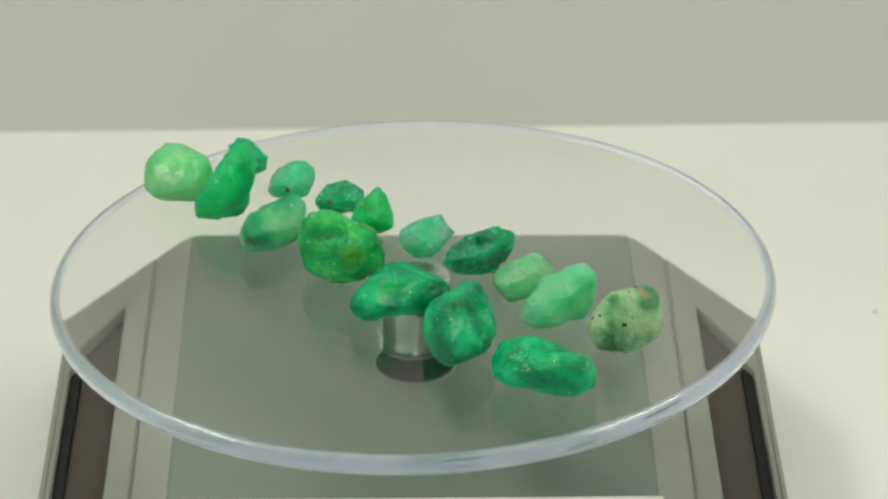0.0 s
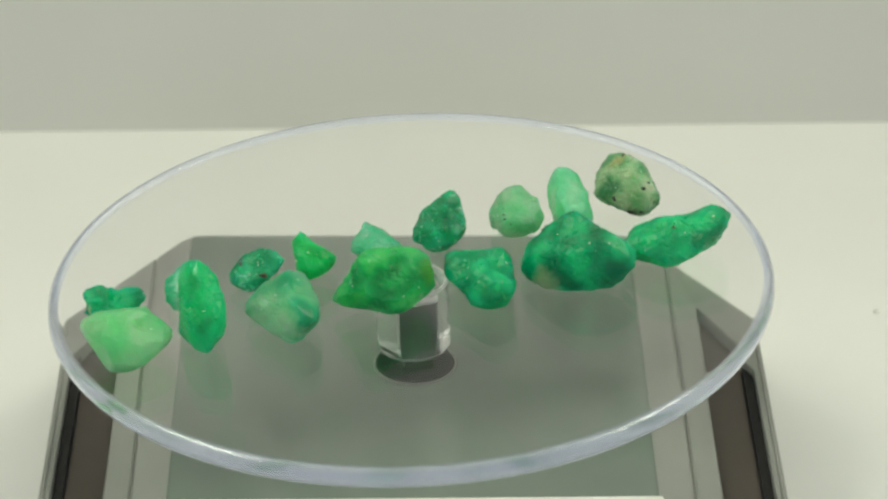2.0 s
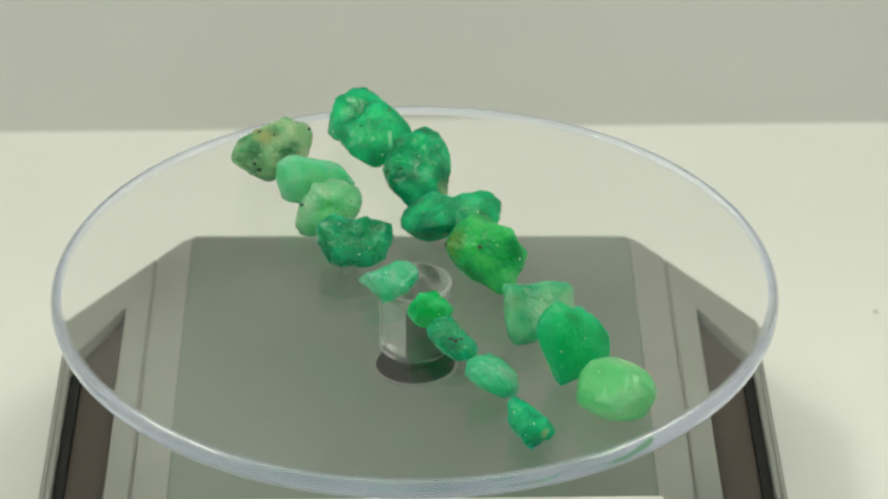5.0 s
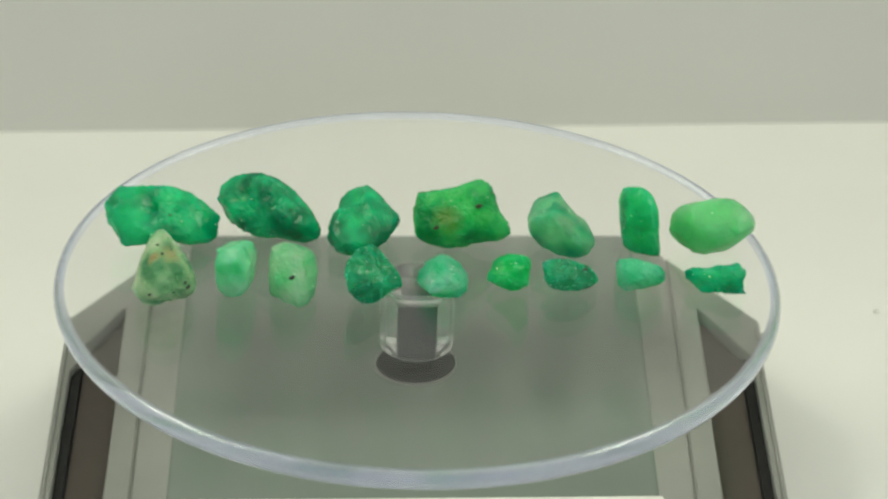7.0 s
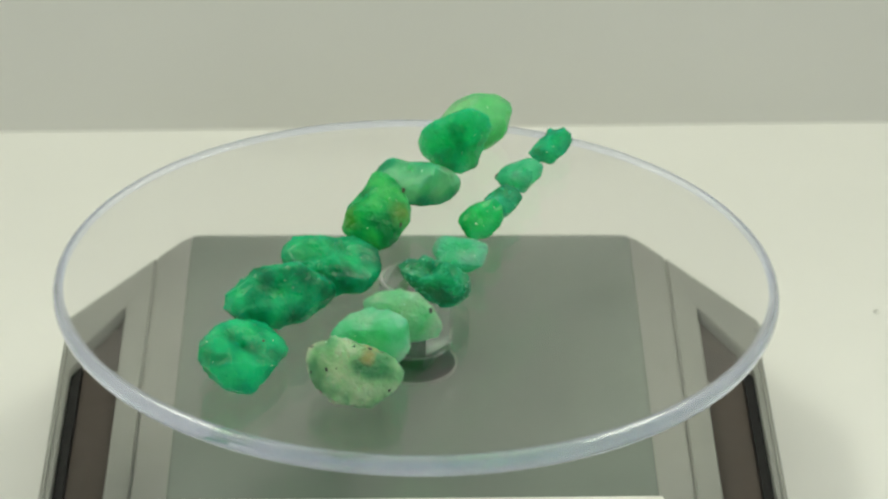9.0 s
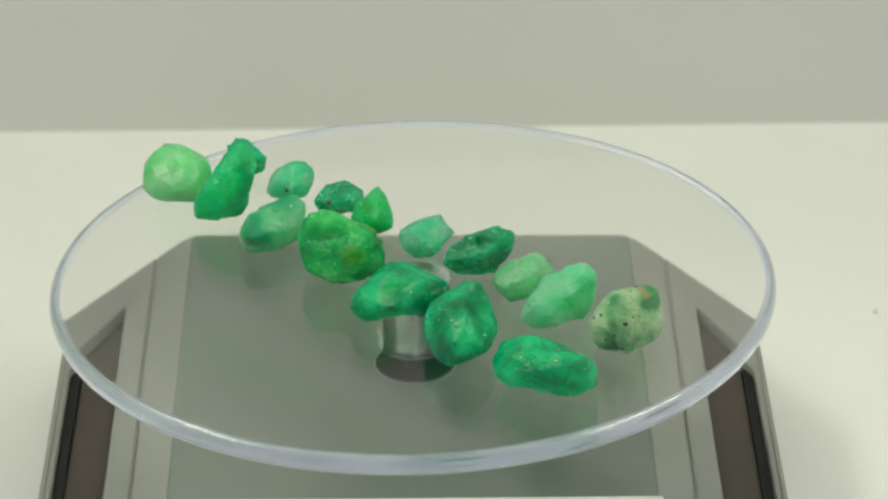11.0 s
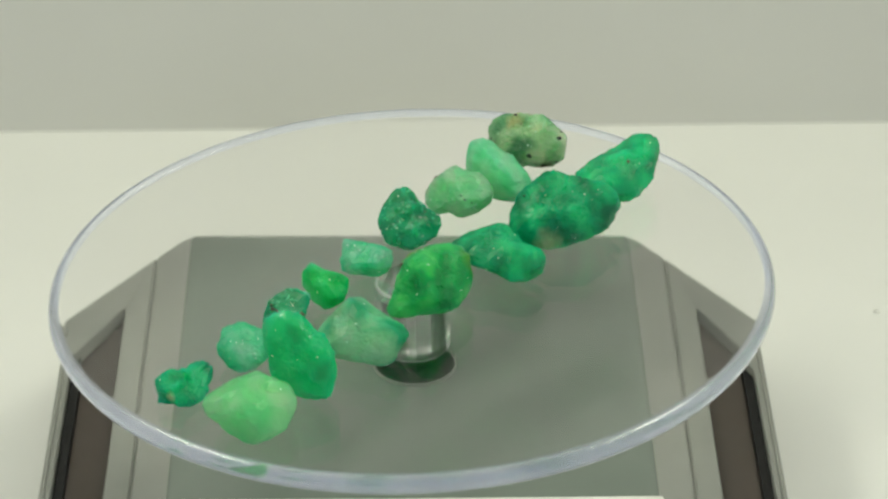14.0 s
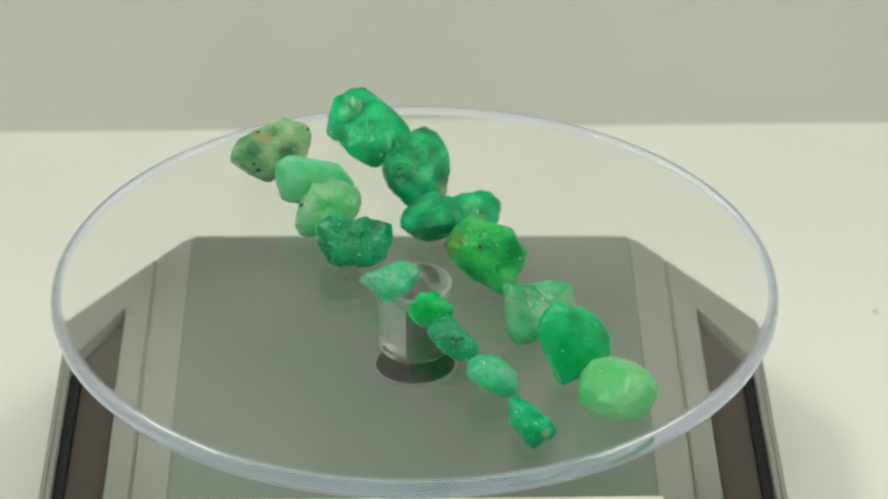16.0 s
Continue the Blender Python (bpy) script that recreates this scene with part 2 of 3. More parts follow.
def plate():
    root = empty("turntable_plate", Matrix.Translation((0, 0, DECK)))
    tagged(root, "clear round acrylic plate turning on a short clear post", "turntable plate")
    top, low = PLATE_Z - DECK, PLATE_Z - PLATE_T - DECK
    prof = [(0, low), (PLATE_R - 0.0020, low)]
    round_r = PLATE_T / 2
    for k in range(25):
        a = math.pi * k / 24
        prof.append((PLATE_R - round_r + round_r * math.sin(a), low + round_r - round_r * math.cos(a)))
    prof += [(PLATE_R - 0.0020, top), (0, top)]
    disc = part("disc", lathe(prof, 256), WORN_ACRYLIC, root, "clear acrylic disc with a rounded polished rim", smooth=50)
    disc.data.materials.append(RIM)
    for f in disc.data.polygons:
        if math.hypot(f.center.x, f.center.y) > PLATE_R - 0.00165:
            f.material_index = 1
    bottom, r = 0.0035, 0.0057
    post_prof = [(0, bottom), (r - 0.0008, bottom)]
    post_prof += [(r - 0.0008 + 0.0008 * math.sin(math.pi / 2 * k / 6), bottom + 0.0008 - 0.0008 * math.cos(math.pi / 2 * k / 6)) for k in range(7)]
    post_prof += [(r - 0.0005 + 0.0005 * math.cos(math.pi / 2 * k / 5), low - 0.0006 + 0.0005 * math.sin(math.pi / 2 * k / 5)) for k in range(6)]
    post_prof += [(0, low - 0.0001)]
    bm = lathe(post_prof, 96)
    # the square socket inside the post, an air space
    hollow, turn = 0.0025, radians(PEG_TURN)
    ring = []
    for z in (bottom + 0.0004, 0.0122):
        ring.append([bm.verts.new((hollow * math.sqrt(2) * math.cos(turn + math.pi / 4 + k * math.pi / 2), hollow * math.sqrt(2) * math.sin(turn + math.pi / 4 + k * math.pi / 2), z)) for k in range(4)])
    bm.faces.new(ring[0])
    bm.faces.new(list(reversed(ring[1])))
    for k in range(4):
        bm.faces.new((ring[0][k], ring[1][k], ring[1][(k + 1) % 4], ring[0][(k + 1) % 4]))
    post = part("post", bm, LIT_ACRYLIC, root, "clear acrylic post with a square socket", smooth=40)
    post.data.materials.append(BRIGHT_RING_ACRYLIC)
    for f in post.data.polygons:
        if f.center.z < bottom + 0.0006 and math.hypot(f.center.x, f.center.y) > r - 0.0008 or f.center.z > low - 0.0005 and math.hypot(f.center.x, f.center.y) > r - 0.0005:
            f.material_index = 1
    peg = part("drive_peg", box(-0.0023, 0.0023, -0.0023, 0.0023, 0.0003, 0.0119, 0.0001), PEG, root, "square black drive peg inside the clear post")
    peg.matrix_basis = pose(0, 0, 0, 0, 0, PEG_TURN)
    disc.visible_shadow = False
    post.visible_shadow = False
    return root


PEG_TURN = 41.0
PLATE = plate()


# ---- the emeralds ----
from mathutils.bvhtree import BVHTree

# Each form: the centre in mm, its height over the plate in mm, the lump's radius in mm as a polynomial
# of degree 6 and 7 in the direction, and its flat faces as azimuth, elevation (degrees) and distance (mm).
FORM = {}
FORM['L1'] = ((17.86, -35.65, 41.00), 3.43,
    [3.34, -0.63, 11.33, -0.25, 13.74, -4.31, 6.34, -1.27, 3.38, -1.49, -13.67, 6.4, -2.02, 13.21, 0.65, 26.17, -9.16, 19.84, -1.43, -6.23, -1.31, -4.14, 9.75, -0.35, 20.13, -1.17, -2.2, 6.63, -0, -0.26, -1.93, -2.69, 7.64, -0.24, -1.64, 0.54, -0.79, -0.23, -3.8, -3.35, -0.7, 2.39, -0.55, 0.34, 9.18, 2.78, -11.36, -0.93, -0.14, -5.1, 9.46, 12.12, -7.9, -0.8, -2.28, -7.77, 5.5, 1.54, -0.26, -1.65, 0.65, -2.47, -2.08, -0.2],
    [(-137, 38, 4.9), (178, 50, 4.8), (-17, -10, 7.3), (170, -37, 5.9), (61, 56, 3.5), (98, 30, 6), (-78, -22, 6), (-141, 65, 4.5), (114, 59, 4.4), (-93, -47, 4.3), (-32, 42, 7.3), (41, 50, 3.6), (-120, 13, 5.5), (-125, -43, 4.4), (-105, -38, 4.4), (-40, -45, 6.1), (45, -46, 5), (49, 70, 3.5)])
FORM['L2'] = ((6.13, -24.13, 41.24), 4.18,
    [4.67, -0.68, 15.65, 1.32, 15.48, -2.51, 8.51, 0.91, 1.78, -3.03, -0.7, 9.2, -0.72, 13.7, 2.06, 34.09, 1.67, 18.47, 2.32, 0.71, 1.65, -1.56, 14.91, -1.47, 16.53, -0.19, -0.01, 5.07, 0.54, -0.29, 1.36, -2.31, 1.64, -0.59, -0.93, -0.11, 1.54, 0.02, -2.07, 7.68, -8.98, 1.34, 0.02, -0.68, -1.04, -6.65, 6.54, -2.66, 0.8, -5.05, 8.77, -4.2, 5.38, 4.01, 1.36, 5.53, -3.35, -0.76, -0.15, -0.22, 0.77, -0.66, -0.32, 0.26],
    [(166, 62, 4.5), (-162, -21, 5.1), (6, 20, 5), (163, 25, 4.7), (94, 52, 5.4), (-152, 16, 5.1), (28, -19, 5.4), (-8, -48, 4.6), (-12, 48, 4.8), (-73, -42, 6.4), (-129, 53, 5.8), (146, 54, 4.4), (-180, 2, 4.8), (-32, 42, 5.6), (130, -48, 7.2), (-17, -10, 5.7), (138, 40, 5.1), (68, -11, 7.8)])
FORM['L3'] = ((-2.31, -12.29, 39.70), 3.10,
    [2.89, 1.26, 12.52, 0.86, 4.58, 0.81, 5.47, 0.03, 1.98, -1.01, -3.32, -1.3, 3.19, 12.6, 0.69, 16.55, -5.34, 19.59, -1.01, 1, -5.92, 6.1, 9.32, -1.74, 19.92, -1.95, 2.55, 6.51, -0.08, 1.18, 1.22, -1.12, -2.73, 4.91, 2.31, 0.69, 0.28, -3.57, -0.31, 2.01, 8.57, -1.19, -0.73, 0.48, -1.31, -7.84, 4.66, 6.18, -0.6, -0.62, 8.77, -2.8, -8.84, -3.19, 3.84, -6.23, -2.78, -4.81, 2.17, -5.7, -1.93, -1.5, -0.59, 0.56],
    [(29, 61, 3.6), (151, 32, 4.6), (45, -46, 5.9), (-40, -45, 4.8), (134, 67, 3.6), (-150, -28, 7.3), (97, -44, 4.6), (-137, 38, 7), (-44, 51, 4), (130, -48, 3.4), (158, 45, 4.5), (126, 48, 4.4), (-54, 8, 4.9), (112, -20, 5.2), (146, 54, 3.9), (-102, -9, 7.4), (-178, -45, 5.7), (-64, 45, 4)])
FORM['L4'] = ((-11.22, -0.79, 40.77), 4.64,
    [4.94, 0.86, 13.06, 1.32, 15.77, -0.33, 5.51, -0.13, -4.53, -2.63, -2.32, 4, -2.55, 14.73, -1.94, 35.82, -1.43, 17.48, -0.76, -2.87, 4.75, -3.69, 14.36, 5.98, 18.92, 0.39, -1.86, 6.17, 0.22, 1.05, -2.05, -0.56, 2.28, -0.05, -1.12, -0.4, -0.71, -1.91, -2.39, -2.5, -0.58, 0.26, 0.55, -0.69, -2.32, 10.18, 2.63, -6.92, 0.81, 1.2, -9.98, -6.25, 3.4, -3.38, 0.91, 2.97, -3.4, 0.92, 1.48, 1.34, 1.44, 0.04, -0.5, 0.12],
    [(-137, 38, 4.1), (29, 61, 4.7), (71, 15, 4.7), (-47, 19, 6.3), (40, -26, 4.7), (-120, 13, 4.8), (98, 30, 5.5), (-109, 60, 4.5), (-175, -15, 5.7), (-93, -47, 5.2), (52, -33, 4.4), (-178, -45, 5.1), (143, 21, 6.5), (6, 20, 6), (45, -46, 4.5), (-125, -43, 5.2), (65, -41, 4.7), (-40, -45, 5.9)])
FORM['L5'] = ((-21.54, 10.88, 38.73), 3.08,
    [3.43, -0.89, 9.74, 0.85, 13.35, -2.26, 5.78, 0.78, 0.26, -0.51, 5.06, -0.21, 1.78, 11.15, 2.92, 30.6, -2.52, 15.46, 1.14, 4.9, 4.82, 3.34, 12.77, -0.73, 14.71, 1.48, 0.35, 4.48, 0.35, -0.42, 0.38, -1.02, -0.87, -0.1, -1.78, 0.36, 0.87, 2.8, -1.39, -5.33, 0.39, 2.88, 0.68, -0.51, 4.7, -3.45, 0.44, 6.15, 0.61, 0.15, 2.91, 2.59, 5.07, -1.56, 2.42, -2.26, -3.27, -5.77, 3.65, -2.83, -1.17, -0.92, -1.08, -0.1],
    [(-56, 63, 3.9), (-98, -26, 5), (151, 32, 3.3), (15, -13, 4.3), (146, 54, 3), (-50, -8, 4.5), (10, 4, 4.5), (150, -42, 4.1), (106, 43, 4.3), (-167, -4, 5.6), (-40, -45, 3.8), (114, 59, 3.6), (-64, 45, 4.3), (158, 45, 3.2), (-5, -17, 4.2), (170, -37, 4.6), (130, -48, 4.7), (-109, 60, 4.6)])
FORM['L6'] = ((-29.03, 20.79, 40.38), 5.14,
    [5.29, -0.18, 14.92, -0.93, 12.92, -0.37, 3.62, 2.41, 3.11, 4.65, 8.15, -0.21, 3.83, 14.45, 8.65, 25.48, 3.81, 14.64, 2.97, 7.63, 6.89, 4.07, 11.09, 4.05, 10.71, 1.7, 1.87, 3.56, 0.16, 1.17, -2.17, 0.08, 0.98, -1.5, -0.17, -0.07, 2.42, 3.2, 4.93, 0.43, 2.46, 1.46, -0.11, -2.35, 3.01, 10.87, 13.42, 5.38, -0.11, -0.12, 0.95, 0.93, 2.76, -1.29, -3.8, -7.25, -9.74, -4.58, 0.39, -3.52, -2.05, -0.48, 0.39, 0.13],
    [(128, 0, 2.8), (-42, 2, 2.8), (28, -19, 4.1), (-129, 53, 4.4), (-5, -17, 3.5), (143, 21, 2.8), (-85, -34, 4.7), (150, -42, 5), (-120, 13, 5.5), (-50, -8, 3), (6, 20, 5.4), (-34, 12, 3.4), (136, 10, 2.6), (-73, -42, 4.4), (20, -30, 4.1), (171, 37, 3.2), (-62, -2, 3.5), (163, 25, 3.2)])
FORM['L7'] = ((-37.32, 28.64, 38.45), 3.56,
    [3.79, 0.09, 13.32, 1.42, 11.21, 0.43, 6.15, -0.05, -1.61, -1.51, -4.79, 1.11, -0.67, 11.9, -2.28, 28.17, 4.73, 17.65, 1.18, -1.17, -0.64, 0.69, 16.77, 2.52, 16.08, -0.63, 0.54, 5.42, 0.37, 1, -0.67, -1.58, -4.59, 2.62, 2.98, 0.13, -0.33, -2.06, 1.26, -0.88, -2.4, -4.44, -0.1, 0.74, -3.59, 3.77, 2.27, -3.11, -1.06, 1.33, -0.75, -8.32, 1.93, 2.9, -5.15, 2.73, -2.55, -3.11, -1.02, -2.59, 1.51, 0.46, -0.52, -0.1],
    [(153, -12, 4.8), (-93, -47, 4.5), (-141, 65, 3.9), (29, 61, 4), (-13, -28, 5.3), (97, -44, 4.5), (-19, 34, 4.9), (10, 4, 5.2), (-144, 26, 5), (146, 54, 4.9), (41, 50, 4.4), (60, -22, 5.2), (-109, 60, 3.9), (-85, -34, 5), (-158, -40, 5.4), (49, 70, 4), (45, -46, 4.6), (-44, 51, 4.6)])
FORM['S1'] = ((30.15, -23.28, 41.24), 3.85,
    [4.22, -0.89, 12.64, 1.17, 14.04, 0.1, 5, 0.01, 4.17, -2.86, -2.05, 1.44, 2.52, 12.78, 3.04, 32.62, 0.42, 16.14, -2.4, 3.25, 0.14, 7.89, 12.49, -0.1, 15.98, -0.64, 1.92, 4.91, 0.34, -0.26, -0.65, -1.37, -1.33, 0.83, -2.03, 0.4, -0.4, 2.27, 2.09, 3.11, -5.71, 0.66, -0.46, 0.36, -0.27, 2.25, -11.77, 5.24, 1.1, 1.1, 0.2, -3.35, 11.56, -1.88, -0.06, 0.37, 1.2, -0.29, 2.33, 1.17, 0.04, -1.99, 0.32, 0.08],
    [(-59, 25, 3.6), (114, 59, 3.9), (151, 32, 3.8), (-32, 42, 3.7), (-102, -9, 5.8), (-2, 10, 5.2), (123, 17, 4.3), (-54, 8, 3.7), (65, -41, 5.1), (-175, -15, 5.3), (-40, -45, 4.7), (-93, -47, 5), (150, -42, 4.1), (98, 30, 4.9), (143, 21, 3.8), (45, -46, 5), (-47, 19, 3.5), (163, 25, 4.3)])
FORM['S2'] = ((21.48, -16.55, 40.68), 3.61,
    [3.58, 0.12, 10.83, 0.57, 10.13, -0.21, 3.3, 0.28, 2.36, 2.22, 1.92, -0.54, 3.23, 12.12, 2.75, 26.44, 2.05, 12.95, 3.24, 8.36, 6.4, 5.07, 13.88, 3.11, 12.77, -0.14, 4.35, 4.44, 0.03, 1.35, -0.19, 1.09, 0.27, -0.68, -0.55, -0.23, -0.19, -1.53, 3.65, 2.82, 3.61, -0.56, -0.64, -0.31, 2.2, 5.51, 4.46, -1.4, -0.2, -0.43, 2.81, 7.15, -3.65, 1.71, 1.37, 5.03, -6.73, -0.69, 2.25, -1.33, -2.5, -0.44, -1.16, -0.13],
    [(-54, 8, 2.8), (-109, 60, 3.2), (-137, 38, 4.6), (-73, -42, 3.6), (3, -6, 4.8), (133, -16, 3.1), (63, 5, 5.2), (-76, 55, 3.2), (126, 48, 3.6), (-50, -8, 2.9), (150, -42, 4.1), (97, -44, 3.8), (120, -10, 2.8), (123, 17, 2.8), (158, 45, 3.7), (128, 0, 2.7), (28, -19, 5.2), (-53, -37, 3.2)])
FORM['S3'] = ((16.57, -9.64, 40.05), 3.25,
    [3.42, -0.66, 8.53, -1.09, 10.88, -2.82, 3.87, 0.23, 0.53, -0.91, 9.9, -0.89, 2.09, 10.85, 1.15, 23.63, -5.69, 14.83, 0.34, 1.51, -2.4, 5.24, 11.25, -0.84, 12.24, -0.75, 0.99, 4.53, 0.16, 0.61, 2.01, -2.45, 4.19, 3.45, -0.88, -0.6, 0.65, 2.03, -1.3, -0.82, 7.46, 0.04, -1.08, 1.55, -1.25, -1.45, 7.97, -4.42, 0.29, 2.29, -6.96, -1.35, -2.29, 0.38, -5.74, -1.55, 0.88, 0.72, 0.19, 3.52, 0.38, 0.46, -0.12, -0.35],
    [(166, 62, 3.4), (1, 39, 3.7), (-47, 19, 3.4), (-158, -40, 4.1), (128, 0, 3.5), (-56, 63, 3.7), (-17, -10, 4), (-129, 53, 4.5), (126, 48, 3), (12, -43, 4.9), (-102, -9, 5.2), (74, 46, 3.8), (18, 14, 4.7), (-162, -21, 4.6), (136, 10, 3.6), (-34, 12, 3.4), (78, 26, 4.3), (146, 54, 3.2)])
FORM['S4'] = ((9.53, -0.43, 39.57), 3.15,
    [3.19, -0.65, 11.43, 0.38, 9.44, -1.55, 3.81, 0.83, 1.36, -1.27, -1.9, 0.04, 1.65, 10.67, -1.31, 19.97, -5.33, 12.86, 1.61, 0.2, 0.1, 3.08, 13.58, -0.26, 14.35, 2.25, 2.42, 4.66, 0.07, -0.59, -0.62, 0.41, 1.34, -0.21, -0.59, 0.03, 1.12, 1.29, -3.32, -2.78, 2.28, 2.05, -0.17, -0.49, 0.88, -8.04, -5.51, 2.25, 2.03, 0.76, -2.97, 3, 3.64, -3.5, 0.24, 5.23, 3.59, -3.38, 1.58, 3.22, -1.6, -0.69, 0.86, 0.14],
    [(97, -44, 3.7), (-93, -47, 3.2), (146, 54, 2.8), (-58, -18, 3), (163, 25, 3.8), (-76, 55, 3.6), (94, 52, 3.2), (32, -38, 4.3), (-50, -8, 3.2), (-40, -45, 3.3), (-158, -40, 4.6), (-84, 40, 3.8), (63, 5, 4.6), (-56, 63, 3.8), (123, 17, 3.6), (18, 14, 5.5), (130, -48, 4.1), (-85, -34, 3.3)])
FORM['S5'] = ((1.52, 7.01, 38.27), 2.18,
    [2.25, -0.22, 8.52, 1.1, 8.38, -0.42, 3.97, -0.19, 1.17, 0.7, 2.99, -0.32, -0.46, 8.29, -0.37, 16.32, 4.46, 11.07, -0.04, 2.44, 0.04, 1.57, 6.34, 0.22, 11.6, -1.14, 1.11, 3.72, 0.16, 0.08, 0.7, -0.22, -1.9, 0.23, -0.08, 0.08, -0.37, 3.09, -0.21, 0.33, -0.5, 2.21, 0.09, 0.19, -0.11, -2.42, 2.96, -1.36, -1, 1.51, -4.5, 1.75, 4.87, -1.52, -3.99, -3.09, 5, -0.54, -1.65, 2.7, -0.13, 0.73, 0.91, 0.19],
    [(-98, -26, 3.4), (-20, -40, 3), (45, -46, 2.9), (146, 54, 2.6), (170, -37, 2.8), (-24, 58, 2.4), (86, 38, 3.3), (-96, 49, 3), (134, 67, 2.4), (-158, -40, 3.2), (63, 5, 3.8), (150, -42, 2.8), (-44, 51, 2.4), (123, 17, 3.5), (-152, 16, 4.1), (65, -41, 3.2), (-109, 60, 2.9), (-32, 42, 2.6)])
FORM['S6'] = ((-6.26, 14.23, 38.48), 2.71,
    [2.77, 0.56, 8.33, 1.84, 9.4, -0.03, 3.13, -0.12, 0.76, -1.67, 0.8, 0.99, 0.92, 7.25, -3.42, 18.13, 5.01, 9.19, 0.35, -2.07, 0.97, 0.76, 8.44, 2, 8.22, -0.42, 0.66, 3.12, 0.07, 0.31, 0.96, 0.51, 0.75, 1.22, 0.73, -0.25, -0.06, 1.16, 1.37, 3.17, 2.34, 1.17, 1.29, -1.82, 3.21, 2.38, -0.28, -0.85, 0.06, -2.36, -0.97, 1.56, 0.36, -0.13, -1.13, -2.21, -1.25, -0.73, -1.06, 0.45, 0.52, -0.98, -0.67, -0.09],
    [(120, -10, 2.4), (-98, -26, 3), (-161, 57, 2.6), (114, 59, 3.3), (6, 20, 2.8), (40, -26, 2.9), (163, 25, 2.8), (-47, 19, 2.9), (-137, 38, 2.7), (-56, 63, 2.5), (-162, -21, 3.4), (32, -38, 2.7), (63, 5, 3.6), (97, -44, 2.6), (140, -6, 2.6), (-19, 34, 2.4), (158, 45, 2.7), (-8, -48, 2.9)])
FORM['S7'] = ((-11.59, 20.85, 37.94), 2.44,
    [2.54, -0.34, 7.07, 1.38, 6.71, -0.87, 3.12, 1.19, -1.76, 0.83, -2.06, 3.94, -1.05, 7.82, -0.88, 14.39, -1.14, 10.39, -0.12, 1.11, 4.28, -1.62, 9.02, 1.28, 9.39, 2.64, -1.6, 3.34, 0.06, -0.36, -0.3, 0.47, 0.59, -0.24, 1.08, 0.11, 0.69, -0.35, -1.14, 3.45, 4.94, -1.37, -0.48, 0.03, -1.16, 2.41, 1.46, 0.11, 0.46, -0.47, -4.46, -0.09, 0.31, -0.3, -1.18, -0.8, -3.7, -0.43, -0.07, 1.9, 0.31, -0.55, -0.33, 0.06],
    [(-149, 47, 2), (130, -48, 3.4), (-93, -47, 2.4), (41, 50, 2.8), (106, 43, 2.7), (40, -26, 2.4), (178, 50, 2.1), (-19, 34, 3.6), (45, -46, 2.1), (-76, 55, 3.2), (71, 15, 2.9), (-85, -34, 2.6), (-137, 38, 2.2), (114, 59, 2.4), (-158, -40, 3.6), (-42, 2, 3.8), (-8, -48, 2.7), (65, -41, 2.5)])
FORM['S8'] = ((-19.36, 27.86, 37.37), 2.20,
    [2.23, -0.02, 7.82, 1.37, 7.54, 1.02, 3.79, 1.03, 0.94, -0.16, -0.25, 2.2, -0.41, 7.48, 0.33, 18.57, 1.4, 9.59, 1.24, -3.34, 6.32, -0.31, 9.72, 1.54, 10.32, 2, 0.21, 3.42, 0, 0.36, 0.66, 0.45, -0.03, -0.45, 0.67, -0.15, 0.93, -0.08, -0.5, 4.27, 4.93, -2.18, -1.27, 0.98, -0.13, -0.12, -2.1, -0.97, 0.58, 1.77, 0.77, 0.35, 4.97, -0.64, -2.04, -0.15, -2.77, 0.26, 0.19, 1.34, -1.24, -0.54, -0.01, 0.22],
    [(-137, 38, 2.6), (-180, 2, 3.5), (-50, -8, 3.2), (29, 61, 3.3), (-161, 57, 2), (-76, 55, 2.8), (45, -46, 2.3), (-93, -47, 3.2), (63, 5, 3.4), (158, 45, 2.5), (94, 52, 3.1), (-13, -28, 3.2), (-34, 12, 3.3), (120, -10, 3.9), (65, -41, 2.5), (-125, -43, 3.5), (15, -13, 3.4), (-109, 60, 2.4)])
FORM['S9'] = ((-27.08, 37.28, 36.53), 1.74,
    [2.07, 0.48, 6.14, 0.68, 7.86, 1.92, 3.6, 0.72, 1.01, -2.95, 0.02, 2.88, -1.45, 5.16, -0.31, 16.57, -1.78, 9.37, -1.69, -0.32, 5.93, -2.89, 7.47, 2.2, 9.91, 1.18, -1.36, 3.03, 0.29, 0.53, 1.58, -0.31, -1.05, 3.94, -0.24, 0.14, 0.02, 0.27, 7.15, 2.08, -11.8, -0.4, 0.75, 0.76, 2.92, -8.39, -0.36, 1.8, -2.1, 1.26, 2.39, -3.93, -9.24, 2.48, -1.28, -4.62, 2.02, -1.02, -1.58, 0.02, 1.03, -1.73, 0.32, -0.19],
    [(128, 0, 3.4), (-137, 38, 2), (10, 4, 2.9), (-93, -47, 3), (-161, 57, 2), (33, 36, 2.7), (40, -26, 2.4), (140, -6, 3.4), (32, -38, 2.3), (-73, -42, 3.3), (21, 44, 2.5), (26, 24, 2.5), (-96, 49, 2.9), (45, -46, 2.3), (-129, 53, 1.9), (-149, 47, 1.9), (120, -10, 3.4), (170, -37, 3.5)])

